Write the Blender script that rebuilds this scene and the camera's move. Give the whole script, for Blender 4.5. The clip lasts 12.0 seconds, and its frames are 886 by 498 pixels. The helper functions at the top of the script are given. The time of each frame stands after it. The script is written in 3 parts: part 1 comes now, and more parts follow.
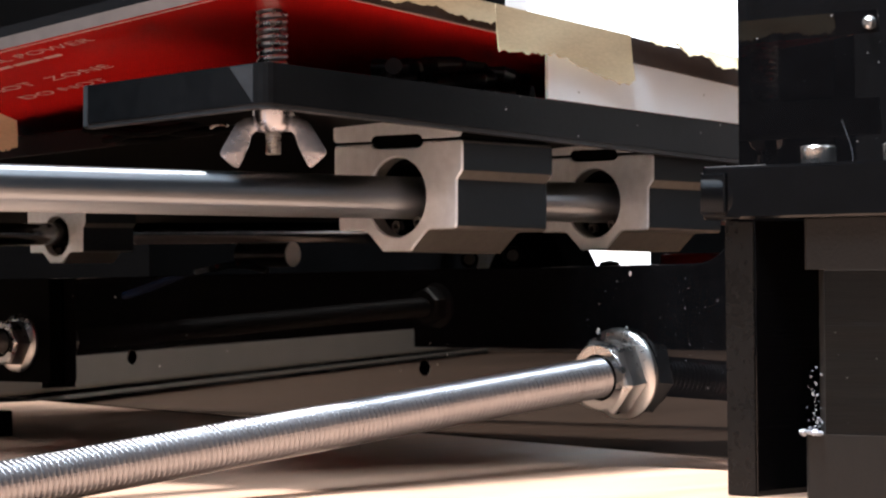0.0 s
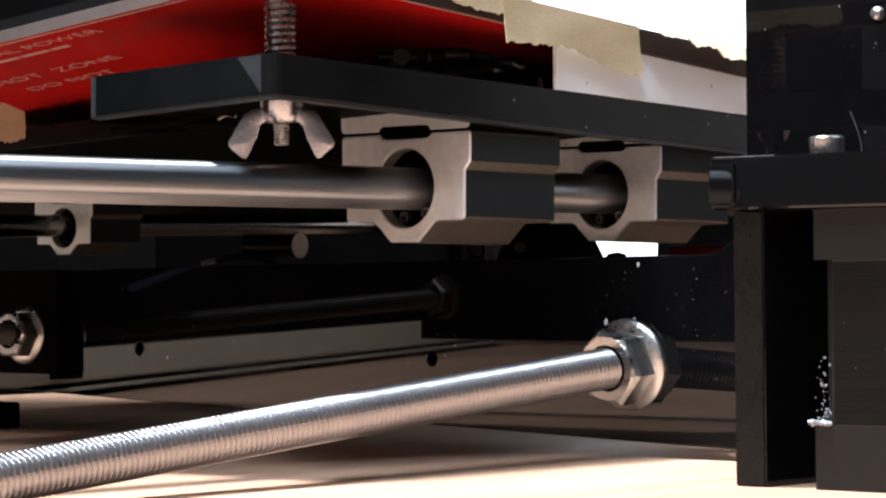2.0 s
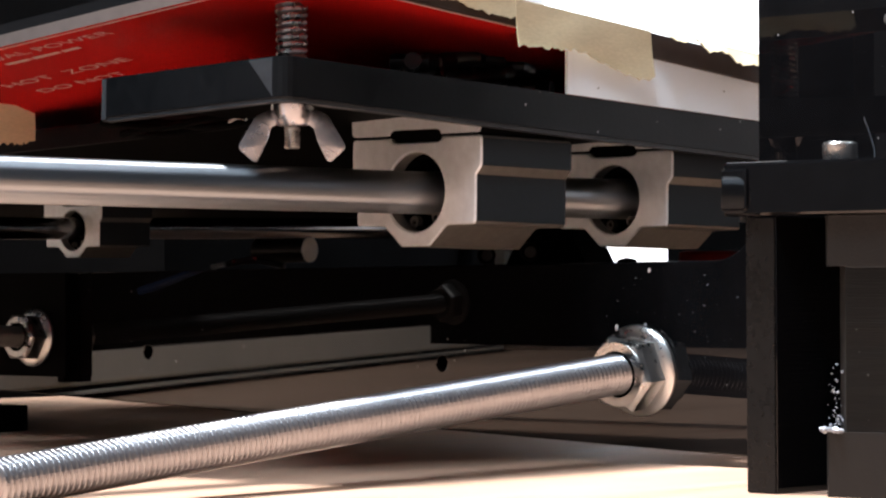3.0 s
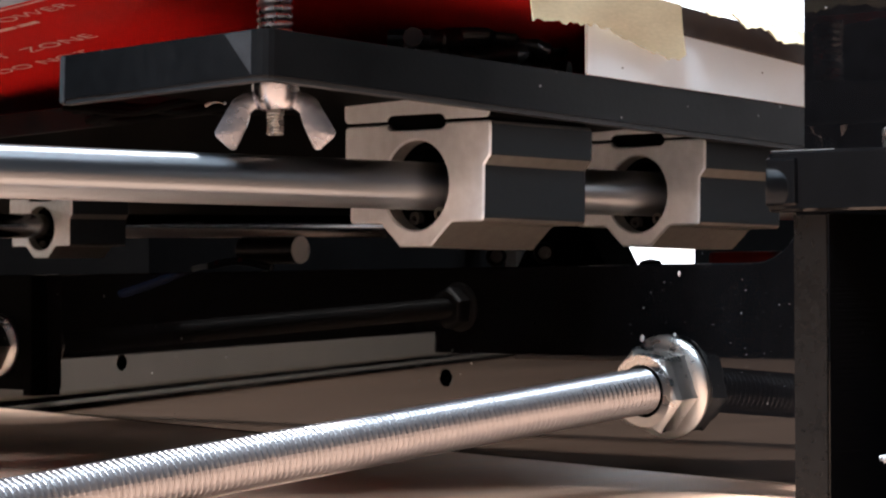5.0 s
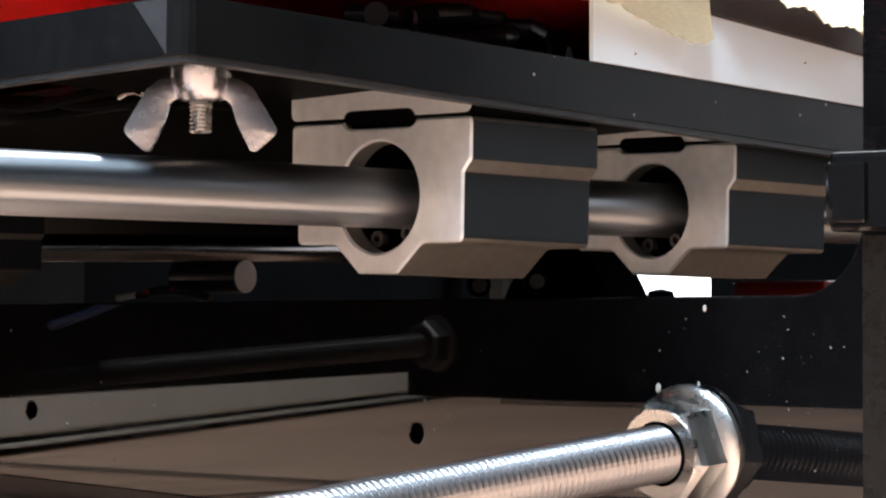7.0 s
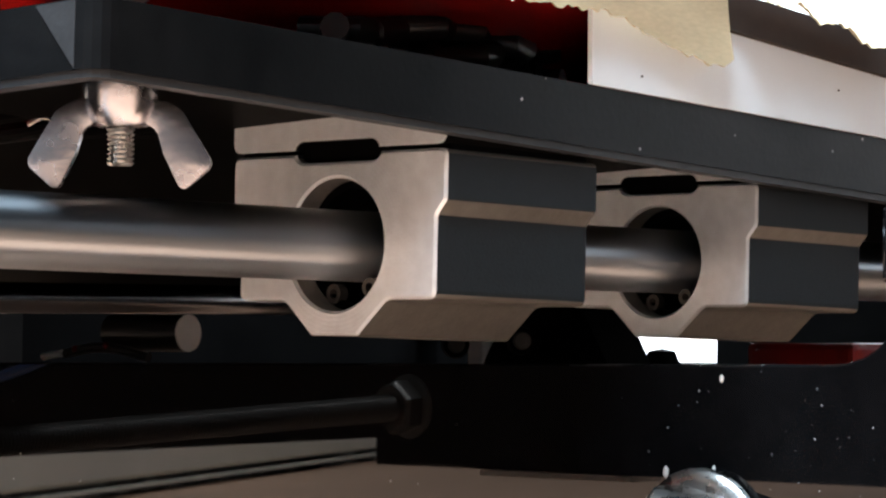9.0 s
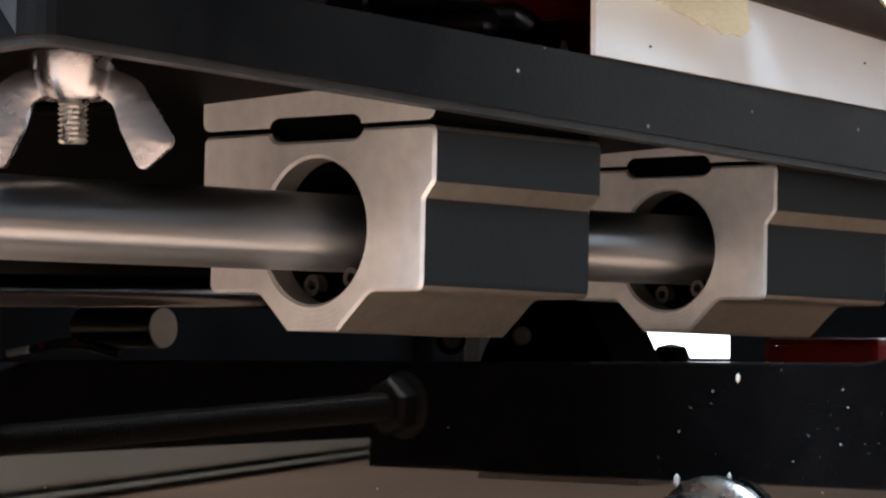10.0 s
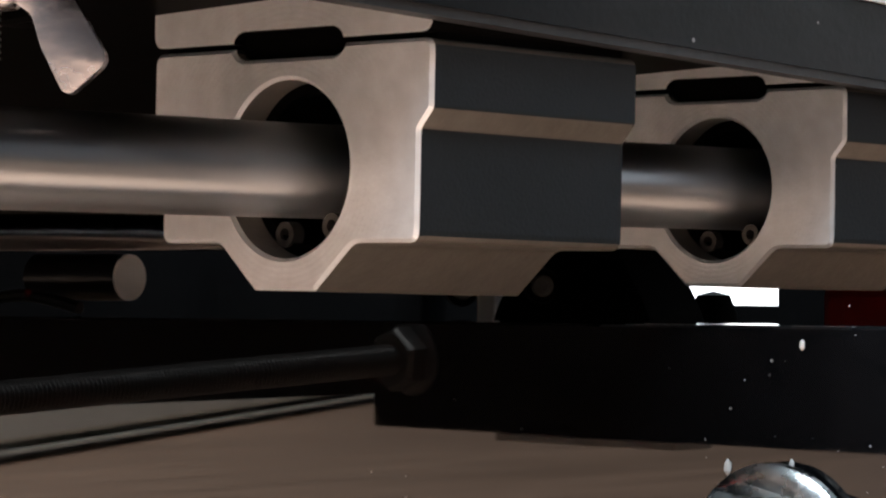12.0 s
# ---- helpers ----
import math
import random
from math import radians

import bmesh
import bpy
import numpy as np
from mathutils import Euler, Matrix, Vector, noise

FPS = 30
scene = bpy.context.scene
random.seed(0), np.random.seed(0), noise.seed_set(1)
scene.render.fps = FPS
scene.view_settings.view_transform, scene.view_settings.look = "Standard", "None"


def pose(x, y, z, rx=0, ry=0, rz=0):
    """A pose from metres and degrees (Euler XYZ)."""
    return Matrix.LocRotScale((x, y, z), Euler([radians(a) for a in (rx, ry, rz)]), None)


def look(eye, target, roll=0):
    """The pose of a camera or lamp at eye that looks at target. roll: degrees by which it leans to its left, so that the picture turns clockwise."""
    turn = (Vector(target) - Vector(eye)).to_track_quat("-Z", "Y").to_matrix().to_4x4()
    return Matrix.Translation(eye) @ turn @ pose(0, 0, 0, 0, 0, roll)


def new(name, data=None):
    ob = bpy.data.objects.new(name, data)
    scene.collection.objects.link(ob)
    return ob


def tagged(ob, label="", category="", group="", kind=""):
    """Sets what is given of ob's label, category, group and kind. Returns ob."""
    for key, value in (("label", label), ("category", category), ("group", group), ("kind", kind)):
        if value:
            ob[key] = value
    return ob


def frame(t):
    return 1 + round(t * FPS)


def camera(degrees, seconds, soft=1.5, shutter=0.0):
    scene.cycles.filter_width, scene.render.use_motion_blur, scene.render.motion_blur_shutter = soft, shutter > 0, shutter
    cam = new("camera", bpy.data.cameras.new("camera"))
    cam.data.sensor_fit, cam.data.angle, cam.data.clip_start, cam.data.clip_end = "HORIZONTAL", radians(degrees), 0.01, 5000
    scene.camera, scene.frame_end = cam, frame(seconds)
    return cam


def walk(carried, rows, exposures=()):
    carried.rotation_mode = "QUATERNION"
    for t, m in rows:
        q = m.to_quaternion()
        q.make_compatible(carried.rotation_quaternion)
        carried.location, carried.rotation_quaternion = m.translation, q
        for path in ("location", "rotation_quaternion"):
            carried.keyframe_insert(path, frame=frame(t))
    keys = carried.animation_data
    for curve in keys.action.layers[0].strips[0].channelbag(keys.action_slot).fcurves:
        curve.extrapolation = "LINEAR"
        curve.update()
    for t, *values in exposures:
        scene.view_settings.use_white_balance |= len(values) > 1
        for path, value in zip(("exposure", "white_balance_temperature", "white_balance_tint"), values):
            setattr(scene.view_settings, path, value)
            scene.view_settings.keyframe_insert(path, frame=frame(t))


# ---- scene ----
# all building sizes below are in millimetres, from the first bearing block's bore; the tabletop lies BASE below it
MM, BASE = 0.001, 52.0
cam = camera(16, 12.0, soft=2.3)
# seconds, eye x y z in millimetres, heading, tilt, lean in degrees
PATH = [
    (0, -423.74, -416.07, -15.22, 43.639, 0.517, 0.622),
    (0.5, -423.83, -416.14, -15.68, 43.624, 0.521, 0.614),
    (1, -423.77, -415.97, -15.62, 43.609, 0.463, 0.570),
    (1.5, -423.97, -415.54, -15.80, 43.602, 0.441, 0.512),
    (2, -424.25, -415.48, -15.82, 43.709, 0.412, 0.635),
    (2.5, -424.94, -415.77, -15.84, 43.736, 0.443, 0.426),
    (3, -423.21, -413.71, -16.03, 43.847, 0.516, 0.329),
    (5, -373.39, -367.54, -15.22, 44.047, 0.502, 0.255),
    (5.5, -354.08, -349.62, -15.01, 44.051, 0.523, 0.176),
    (6, -334.08, -330.99, -14.92, 44.043, 0.583, 0.102),
    (6.5, -315.08, -313.59, -14.58, 43.938, 0.692, -0.128),
    (7, -298.00, -297.58, -13.98, 43.775, 0.962, 0.018),
    (7.5, -285.47, -285.64, -13.09, 43.599, 1.303, 0.247),
    (9.5, -235.75, -241.29, -10.96, 43.432, 1.790, -0.500),
    (10, -223.75, -231.34, -10.76, 43.585, 1.604, -0.351),
    (10.5, -212.57, -221.33, -9.79, 43.707, 1.091, -0.247),
    (11, -200.75, -211.43, -10.11, 43.913, 0.471, -0.251),
    (11.5, -190.64, -202.23, -9.43, 43.972, 0.089, -0.170),
    (12, -180.41, -193.05, -7.84, 44.064, 0.256, -0.213),
]


def eye_pose(x, y, z, heading, tilt, lean):
    return pose(x * MM, y * MM, (z + BASE) * MM, 0, 0, heading - 90) @ pose(0, 0, 0, 90 + tilt, 0, 0) @ pose(0, 0, 0, 0, 0, -lean)


# seconds, stops, kelvin, tint
EXPOSURES = [(0.0, 0.28, 6200, 8), (3.0, 0.28, 6200, 8), (5.0, 0.45, 6100, 7), (6.5, 0.75, 5950, 4), (7.5, 0.8, 5900, 2), (9.5, 0.7, 5900, 1), (12.0, 0.5, 6000, 2)]
walk(cam, [(t, eye_pose(*row)) for t, *row in PATH], EXPOSURES)

# ---- world and light ----
world = bpy.data.worlds.new("room_light")
scene.world = world
world.use_nodes = True
wn = world.node_tree.nodes
wn["Background"].inputs[0].default_value = (0.5, 0.5, 0.5, 1)
wn["Background"].inputs[1].default_value = 0.025


def area_lamp(name, eye, target, size_x, size_y, watts, colour):
    data = bpy.data.lights.new(name, "AREA")
    data.shape, data.size, data.size_y, data.energy, data.color = "RECTANGLE", size_x, size_y, watts, colour
    ob = new(name, data)
    ob.matrix_world = look(eye, target)
    return ob


area_lamp("desk_lamp_light", (-0.13, 0.10, 0.84), (-0.04, -0.06, 0.0), 0.10, 0.10, 19.5, (1.0, 0.965, 0.975))
area_lamp("ceiling_light", (-0.60, -0.26, 1.16), (-0.15, -0.12, 0.05), 0.8, 0.5, 24.0, (0.80, 0.89, 1.0))

# ---- materials ----


def material(name, colour, rough=0.5, metal=0.0, ior=1.45, grain=0.0, grain_scale=400.0, bump=0.0, bump_scale=900.0,
             stretch=(1, 1, 1), rough_var=0.0, dust=0.0, dust_scale=900.0):
    """A surface with two scales of colour variation, bump, and optional pale dust specks; lengths in metres."""
    m = bpy.data.materials.new(name)
    m.use_nodes = True
    nt = m.node_tree
    b = nt.nodes["Principled BSDF"]
    b.inputs["Roughness"].default_value, b.inputs["Metallic"].default_value, b.inputs["IOR"].default_value = rough, metal, ior
    tc = nt.nodes.new("ShaderNodeTexCoord")
    mp = nt.nodes.new("ShaderNodeMapping")
    mp.inputs["Scale"].default_value = stretch
    nt.links.new(tc.outputs["Object"], mp.inputs["Vector"])

    def noise_node(scale, detail=4.0):
        n = nt.nodes.new("ShaderNodeTexNoise")
        n.inputs["Scale"].default_value, n.inputs["Detail"].default_value = scale, detail
        nt.links.new(mp.outputs["Vector"], n.inputs["Vector"])
        return n

    fine, broad = noise_node(grain_scale), noise_node(grain_scale * 0.09, 2.0)
    both = nt.nodes.new("ShaderNodeMath")
    both.operation = "ADD"
    nt.links.new(fine.outputs["Fac"], both.inputs[0])
    nt.links.new(broad.outputs["Fac"], both.inputs[1])
    ramp = nt.nodes.new("ShaderNodeMapRange")
    ramp.inputs["From Min"].default_value, ramp.inputs["From Max"].default_value = 0.7, 1.3
    ramp.inputs["To Min"].default_value, ramp.inputs["To Max"].default_value = 1 - grain, 1 + grain
    nt.links.new(both.outputs[0], ramp.inputs["Value"])
    mul = nt.nodes.new("ShaderNodeVectorMath")
    mul.operation = "SCALE"
    mul.inputs[0].default_value = colour
    nt.links.new(ramp.outputs[0], mul.inputs["Scale"])
    out = mul.outputs[0]
    if dust:
        v = nt.nodes.new("ShaderNodeTexVoronoi")
        v.inputs["Scale"].default_value = dust_scale
        nt.links.new(tc.outputs["Object"], v.inputs["Vector"])
        step = nt.nodes.new("ShaderNodeMapRange")
        step.inputs["From Min"].default_value, step.inputs["From Max"].default_value = dust, dust * 0.5
        nt.links.new(v.outputs["Distance"], step.inputs["Value"])
        clump = noise_node(dust_scale * 0.06, 3.0)
        gate = nt.nodes.new("ShaderNodeMapRange")
        gate.inputs["From Min"].default_value, gate.inputs["From Max"].default_value = 0.50, 0.62
        nt.links.new(clump.outputs["Fac"], gate.inputs["Value"])
        both2 = nt.nodes.new("ShaderNodeMath")
        both2.operation = "MULTIPLY"
        nt.links.new(step.outputs[0], both2.inputs[0])
        nt.links.new(gate.outputs[0], both2.inputs[1])
        mix = nt.nodes.new("ShaderNodeMix")
        mix.data_type = "RGBA"
        nt.links.new(both2.outputs[0], mix.inputs[0])
        nt.links.new(out, mix.inputs[6])
        mix.inputs[7].default_value = (0.55, 0.55, 0.55, 1)
        out = mix.outputs[2]
    nt.links.new(out, b.inputs["Base Color"])
    if rough_var:
        rr = nt.nodes.new("ShaderNodeMapRange")
        rr.inputs["From Min"].default_value, rr.inputs["From Max"].default_value = 0.7, 1.3
        rr.inputs["To Min"].default_value, rr.inputs["To Max"].default_value = max(0.0, rough - rough_var), rough + rough_var
        nt.links.new(both.outputs[0], rr.inputs["Value"])
        nt.links.new(rr.outputs[0], b.inputs["Roughness"])
    if bump:
        bp = nt.nodes.new("ShaderNodeBump")
        bp.inputs["Strength"].default_value, bp.inputs["Distance"].default_value = bump, 0.0002
        bn = noise_node(bump_scale, 3.0)
        nt.links.new(bn.outputs["Fac"], bp.inputs["Height"])
        nt.links.new(bp.outputs[0], b.inputs["Normal"])
    return m


ACRYLIC = material("black_acrylic", (0.003, 0.003, 0.0034), 0.02, 0, 1.48, 0.3, 300, rough_var=0.012, dust=0.055, dust_scale=260)
ACRYLIC_EDGE = material("sawn_acrylic_edge", (0.006, 0.006, 0.006), 0.3, 0, 1.28, 0.2, 500, 0.25, 1500, rough_var=0.1)
BROWN_EDGE = material("brown_board_edge", (0.035, 0.022, 0.017), 0.6, 0, 1.3, 0.25, 300)
PALER_BOARD = material("paler_black_board", (0.030, 0.033, 0.037), 0.5, 0, 1.3, 0.2, 600, 0.2, 1400)
CARRIAGE = material("satin_black_board", (0.0038, 0.0044, 0.0052), 0.40, 0, 1.24, 0.15, 500, 0.12, 1400, rough_var=0.08, dust=0.06, dust_scale=240)
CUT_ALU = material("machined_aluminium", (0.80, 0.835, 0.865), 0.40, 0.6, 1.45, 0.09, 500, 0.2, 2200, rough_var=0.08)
# fine milling rings round the bore
mill = CUT_ALU.node_tree
rings = mill.nodes.new("ShaderNodeTexWave")
rings.wave_type, rings.rings_direction = "RINGS", "X"
rings.inputs["Scale"].default_value, rings.inputs["Distortion"].default_value, rings.inputs["Detail Scale"].default_value = 620.0, 1.5, 3.0
spot = mill.nodes.new("ShaderNodeTexCoord")
mill.links.new(spot.outputs["Object"], rings.inputs["Vector"])
ring_bump = mill.nodes.new("ShaderNodeBump")
ring_bump.inputs["Strength"].default_value, ring_bump.inputs["Distance"].default_value = 0.22, 0.00004
mill.links.new(rings.outputs["Fac"], ring_bump.inputs["Height"])
first_bump = [n for n in mill.nodes if n.type == "BUMP" and n != ring_bump][0]
mill.links.new(first_bump.outputs[0], ring_bump.inputs["Normal"])
mill.links.new(ring_bump.outputs[0], mill.nodes["Principled BSDF"].inputs["Normal"])
# block sides, bore and underside: darker colours that hold their shade
ANODISED_SHADE = material("shaded_anodised_aluminium", (0.0155, 0.019, 0.0225), 0.55, 0.0, 1.2, 0.12, 700, 0.2, 3000, rough_var=0.06)
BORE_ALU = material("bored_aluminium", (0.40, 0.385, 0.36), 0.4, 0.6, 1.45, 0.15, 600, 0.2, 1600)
RAW_ALU = material("shaded_aluminium", (0.13, 0.12, 0.105), 0.45, 0.4, 1.45, 0.15, 600, 0.25, 1600)
RUBBER = material("black_rubber", (0.002, 0.002, 0.0021), 0.6, 0, 1.06, 0.3, 600, 0.1, 1500)
CHROME = material("polished_steel", (0.35, 0.375, 0.40), 0.35, 1.0, 1.45, 0.03, 300, stretch=(0.08, 1, 1), rough_var=0.02)
# ground round the shaft: gloss spreads along the axis
grind = CHROME.node_tree.nodes.new("ShaderNodeCombineXYZ")
grind.inputs["X"].default_value = 1.0
chrome_shader = CHROME.node_tree.nodes["Principled BSDF"]
chrome_shader.inputs["Anisotropic"].default_value = 0.92
CHROME.node_tree.links.new(grind.outputs[0], chrome_shader.inputs["Tangent"])
ZINC = material("zinc_plated_steel", (0.62, 0.62, 0.61), 0.29, 1.0, 1.45, 0.10, 500, 0.12, 900, rough_var=0.08)
THREAD = material("rolled_thread_steel", (0.35, 0.345, 0.355), 0.31, 1.0, 1.45, 0.06, 300)
CAST_ZINC = material("cast_zinc", (0.50, 0.495, 0.53), 0.24, 1.0, 1.45, 0.1, 400, 0.15, 900, rough_var=0.06)
# dark tone of an unseen wall, standing in for a dim side of the room
DARK_WALL = material("dark_wall_tone", (0.06, 0.06, 0.065), 0.8, 0, 1.4, 0.05, 20)
# darker copy of the polished steel: the far rod's shade put into colour
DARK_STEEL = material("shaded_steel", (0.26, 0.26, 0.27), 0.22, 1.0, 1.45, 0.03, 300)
RED_MASK = material("red_solder_mask", (0.56, 0.013, 0.012), 0.20, 0, 1.5, 0.05, 60)
SILK = material("white_print", (0.55, 0.42, 0.40), 0.5, 0, 1.45, 0.05, 300)
PCB_EDGE = material("pale_board_edge", (0.11, 0.085, 0.075), 0.6, 0, 1.45, 0.15, 300)
TAPE = material("masking_tape", (0.60, 0.50, 0.32), 0.75, 0, 1.4, 0.10, 900, 0.5, 2500, stretch=(1, 3, 3))
WOOD = material("light_wood_top", (0.50, 0.315, 0.215), 0.5, 0, 1.45, 0.20, 60, 0.15, 500, stretch=(0.25, 1.6, 1), rough_var=0.1)
CARD = material("white_card", (0.84, 0.91, 0.97), 0.7, 0, 1.4, 0.04, 60)
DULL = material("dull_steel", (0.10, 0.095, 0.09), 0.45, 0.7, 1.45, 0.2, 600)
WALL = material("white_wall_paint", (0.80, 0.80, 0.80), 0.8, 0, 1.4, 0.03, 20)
BEIGE_CARD = material("beige_carton", (0.66, 0.60, 0.51), 0.7, 0, 1.4, 0.06, 60)
# dim tone for unseen walls, ceiling and floor, holding reflections down
GREY_WALL = material("dim_wall_tone", (0.14, 0.14, 0.143), 0.8, 0, 1.4, 0.03, 20)
MOTOR_CAP = material("dark_cast_cap", (0.0065, 0.0062, 0.0058), 0.5, 0.2, 1.45, 0.15, 500, 0.25, 1500)
LAMINATE = material("dark_steel_laminations", (0.018, 0.017, 0.0155), 0.5, 0.2, 1.45, 0.3, 900, 0.6, 700, stretch=(0.1, 0.1, 6), dust=0.10, dust_scale=500)
CABLE = material("black_cable", (0.006, 0.006, 0.007), 0.3, 0, 1.45, 0.2, 300)
RED_PLASTIC = material("red_plastic", (0.16, 0.006, 0.006), 0.35, 0, 1.45, 0.1, 300)
BLUE_WIRE = material("blue_wire_sleeve", (0.02, 0.05, 0.16), 0.35, 0, 1.45, 0.1, 300)
WHITE_CAP = material("white_plastic", (0.62, 0.60, 0.58), 0.45, 0, 1.45, 0.05, 300)
GREY_FOIL = material("glued_dust", (0.35, 0.38, 0.42), 0.3, 0.3, 1.45, 0.5, 1200, 1.0, 1500)


def emissive(name, colour, strength):
    m = bpy.data.materials.new(name)
    m.use_nodes = True
    b = m.node_tree.nodes["Principled BSDF"]
    b.inputs["Base Color"].default_value = (0.8, 0.8, 0.8, 1)
    b.inputs["Emission Color"].default_value = (*colour, 1)
    b.inputs["Emission Strength"].default_value = strength
    return m


DAYLIGHT = emissive("overcast_daylight", (0.93, 0.97, 1.0), 1.25)

# ---- mesh helpers ----


def thing(name, x, y, z, label, category, group="", kind="", rx=0, ry=0, rz=0, scale=1.0):
    """An empty at the thing's base, in millimetres from the first bore."""
    ob = new(name)
    ob.empty_display_size = 0.01
    ob.matrix_world = pose(x * MM, y * MM, (z + BASE) * MM, rx, ry, rz) @ Matrix.Scale(scale, 4)
    return tagged(ob, label, category, group, kind)


def part(name, bm, mat, parent=None, label="", smooth=False, bevel=0.0, m=None):
    """Links a bmesh (millimetres, in the parent's own axes) as one mesh object."""
    if bevel:
        es = [e for e in bm.edges if len(e.link_faces) == 2 and e.calc_face_angle(0) > 0.5]
        bmesh.ops.bevel(bm, geom=es, offset=bevel, segments=2, profile=0.6, affect="EDGES", clamp_overlap=True)
    bmesh.ops.recalc_face_normals(bm, faces=bm.faces)
    if m is not None:
        bm.transform(m)
    bm.transform(Matrix.Scale(MM, 4))
    me = bpy.data.meshes.new(name)
    bm.to_mesh(me)
    bm.free()
    if smooth:
        me.shade_smooth()
        me.set_sharp_from_angle(angle=radians(35))
    for one in (mat if isinstance(mat, (list, tuple)) else [mat]):
        me.materials.append(one)
    ob = new(name, me)
    if parent is not None:
        ob.parent = parent
    if label:
        ob["label"] = label
    return ob


def box(x0, x1, y0, y1, z0, z1):
    bm = bmesh.new()
    bmesh.ops.create_cube(bm, size=1.0)
    bm.transform(Matrix.Translation(((x0 + x1) / 2, (y0 + y1) / 2, (z0 + z1) / 2)) @ Matrix.Diagonal((x1 - x0, y1 - y0, z1 - z0, 1)))
    return bm


def extrude_yz(points, x0, x1, holes=()):
    """A prism along x of the outline (y, z), with round holes (y, z, radius) through it."""
    bm = bmesh.new()
    loops = [[Vector((x0, y, z)) for y, z in points]]
    for hy, hz, r in holes:
        n = max(20, int(r * 8))
        loops.append([Vector((x0, hy + r * math.cos(2 * math.pi * k / n), hz + r * math.sin(2 * math.pi * k / n))) for k in range(n)])
    edges = []
    for loop in loops:
        vs = [bm.verts.new(p) for p in loop]
        edges += [bm.edges.new((vs[k], vs[(k + 1) % len(vs)])) for k in range(len(vs))]
    made = bmesh.ops.triangle_fill(bm, edges=edges, use_beauty=True)
    faces = [g for g in made["geom"] if isinstance(g, bmesh.types.BMFace)]
    ext = bmesh.ops.extrude_face_region(bm, geom=faces)
    for v in ext["geom"]:
        if isinstance(v, bmesh.types.BMVert):
            v.co.x += x1 - x0
    return bm


def rounded(points, r, seg=4):
    """The outline with its corners rounded by r (a number, or one for each corner)."""
    out, n = [], len(points)
    for k in range(n):
        p, a, b = Vector(points[k]), Vector(points[k - 1]), Vector(points[(k + 1) % n])
        rk = r[k] if isinstance(r, (list, tuple)) else r
        if rk <= 0:
            out.append(tuple(p))
            continue
        d1, d2 = (a - p), (b - p)
        c = min(rk, d1.length * 0.45, d2.length * 0.45)
        s, e = p + d1.normalized() * c, p + d2.normalized() * c
        for i in range(seg + 1):
            t = i / seg
            out.append(tuple((1 - t) ** 2 * s + 2 * t * (1 - t) * p + t * t * e))
    return out


def cylinder(r, length, seg=40, r2=None):
    """Along +x from 0."""
    bm = bmesh.new()
    bmesh.ops.create_cone(bm, cap_ends=True, segments=seg, radius1=r, radius2=r if r2 is None else r2, depth=length)
    bm.transform(Matrix.Rotation(radians(90), 4, "Y") @ Matrix.Translation((0, 0, length / 2)))
    return bm


def lathe(profile, seg=40):
    """A surface turned round the x axis from (x, radius) rows; closed where a radius is zero."""
    bm = bmesh.new()
    rings = []
    for x, r in profile:
        if r <= 1e-6:
            rings.append([bm.verts.new((x, 0, 0))])
        else:
            rings.append([bm.verts.new((x, r * math.cos(2 * math.pi * k / seg), r * math.sin(2 * math.pi * k / seg))) for k in range(seg)])
    for a, b in zip(rings, rings[1:]):
        for k in range(seg):
            q = [a[k % len(a)], a[(k + 1) % len(a)], b[(k + 1) % len(b)], b[k % len(b)]]
            q = list(dict.fromkeys(q))
            if len(q) > 2:
                bm.faces.new(q)
    return bm


def tube(points, r, seg=10):
    """A round tube along a row of points."""
    bm = bmesh.new()
    pts = [Vector(p) for p in points]
    rings, ref = [], Vector((0.3, 0.2, 0.93))
    for k, p in enumerate(pts):
        d = (pts[min(k + 1, len(pts) - 1)] - pts[max(k - 1, 0)]).normalized()
        u = d.cross(ref).normalized()
        w = d.cross(u)
        rings.append([bm.verts.new(p + (u * math.cos(2 * math.pi * j / seg) + w * math.sin(2 * math.pi * j / seg)) * r) for j in range(seg)])
    for a, b in zip(rings, rings[1:]):
        for j in range(seg):
            bm.faces.new((a[j], a[(j + 1) % seg], b[(j + 1) % seg], b[j]))
    bm.faces.new(rings[0])
    bm.faces.new(rings[-1])
    return bm


def joined(*bms):
    out = bmesh.new()
    for b in bms:
        me = bpy.data.meshes.new("joined")
        b.to_mesh(me)
        b.free()
        out.from_mesh(me)
        bpy.data.meshes.remove(me)
    return out


# ---- structure ----
table = tagged(part("table_top", box(-900, 700, -900, 800, -30, 0), WOOD, None, bevel=2.0), "light brown wooden table top with worn grain", "table", kind="structure")
# walls added to close the room; each tone sets bounce light and reflections
def room_wall(name, mat, *size):
    return tagged(part(name, box(*size), mat), "added wall of the room, toned for bounce and reflections", "wall", kind="structure")


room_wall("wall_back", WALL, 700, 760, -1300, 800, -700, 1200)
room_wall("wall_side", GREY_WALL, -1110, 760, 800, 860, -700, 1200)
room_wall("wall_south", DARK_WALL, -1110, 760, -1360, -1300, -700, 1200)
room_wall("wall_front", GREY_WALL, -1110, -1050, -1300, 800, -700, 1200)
tagged(part("ceiling", box(-1110, 760, -1360, 860, 1200, 1260), GREY_WALL), "unseen ceiling added to close the room", "ceiling", kind="structure")
tagged(part("floor", box(-1110, 760, -1360, 860, -760, -700), GREY_WALL), "unseen floor added to close the room", "floor", kind="structure")
backdrop = tagged(part("backdrop", box(420, 424, 150, 345, 8, 260), DAYLIGHT), "bright overcast daylight behind the printer", "backdrop", kind="structure")

# ---- the printer's frame ----
FRAME_X = 40.0


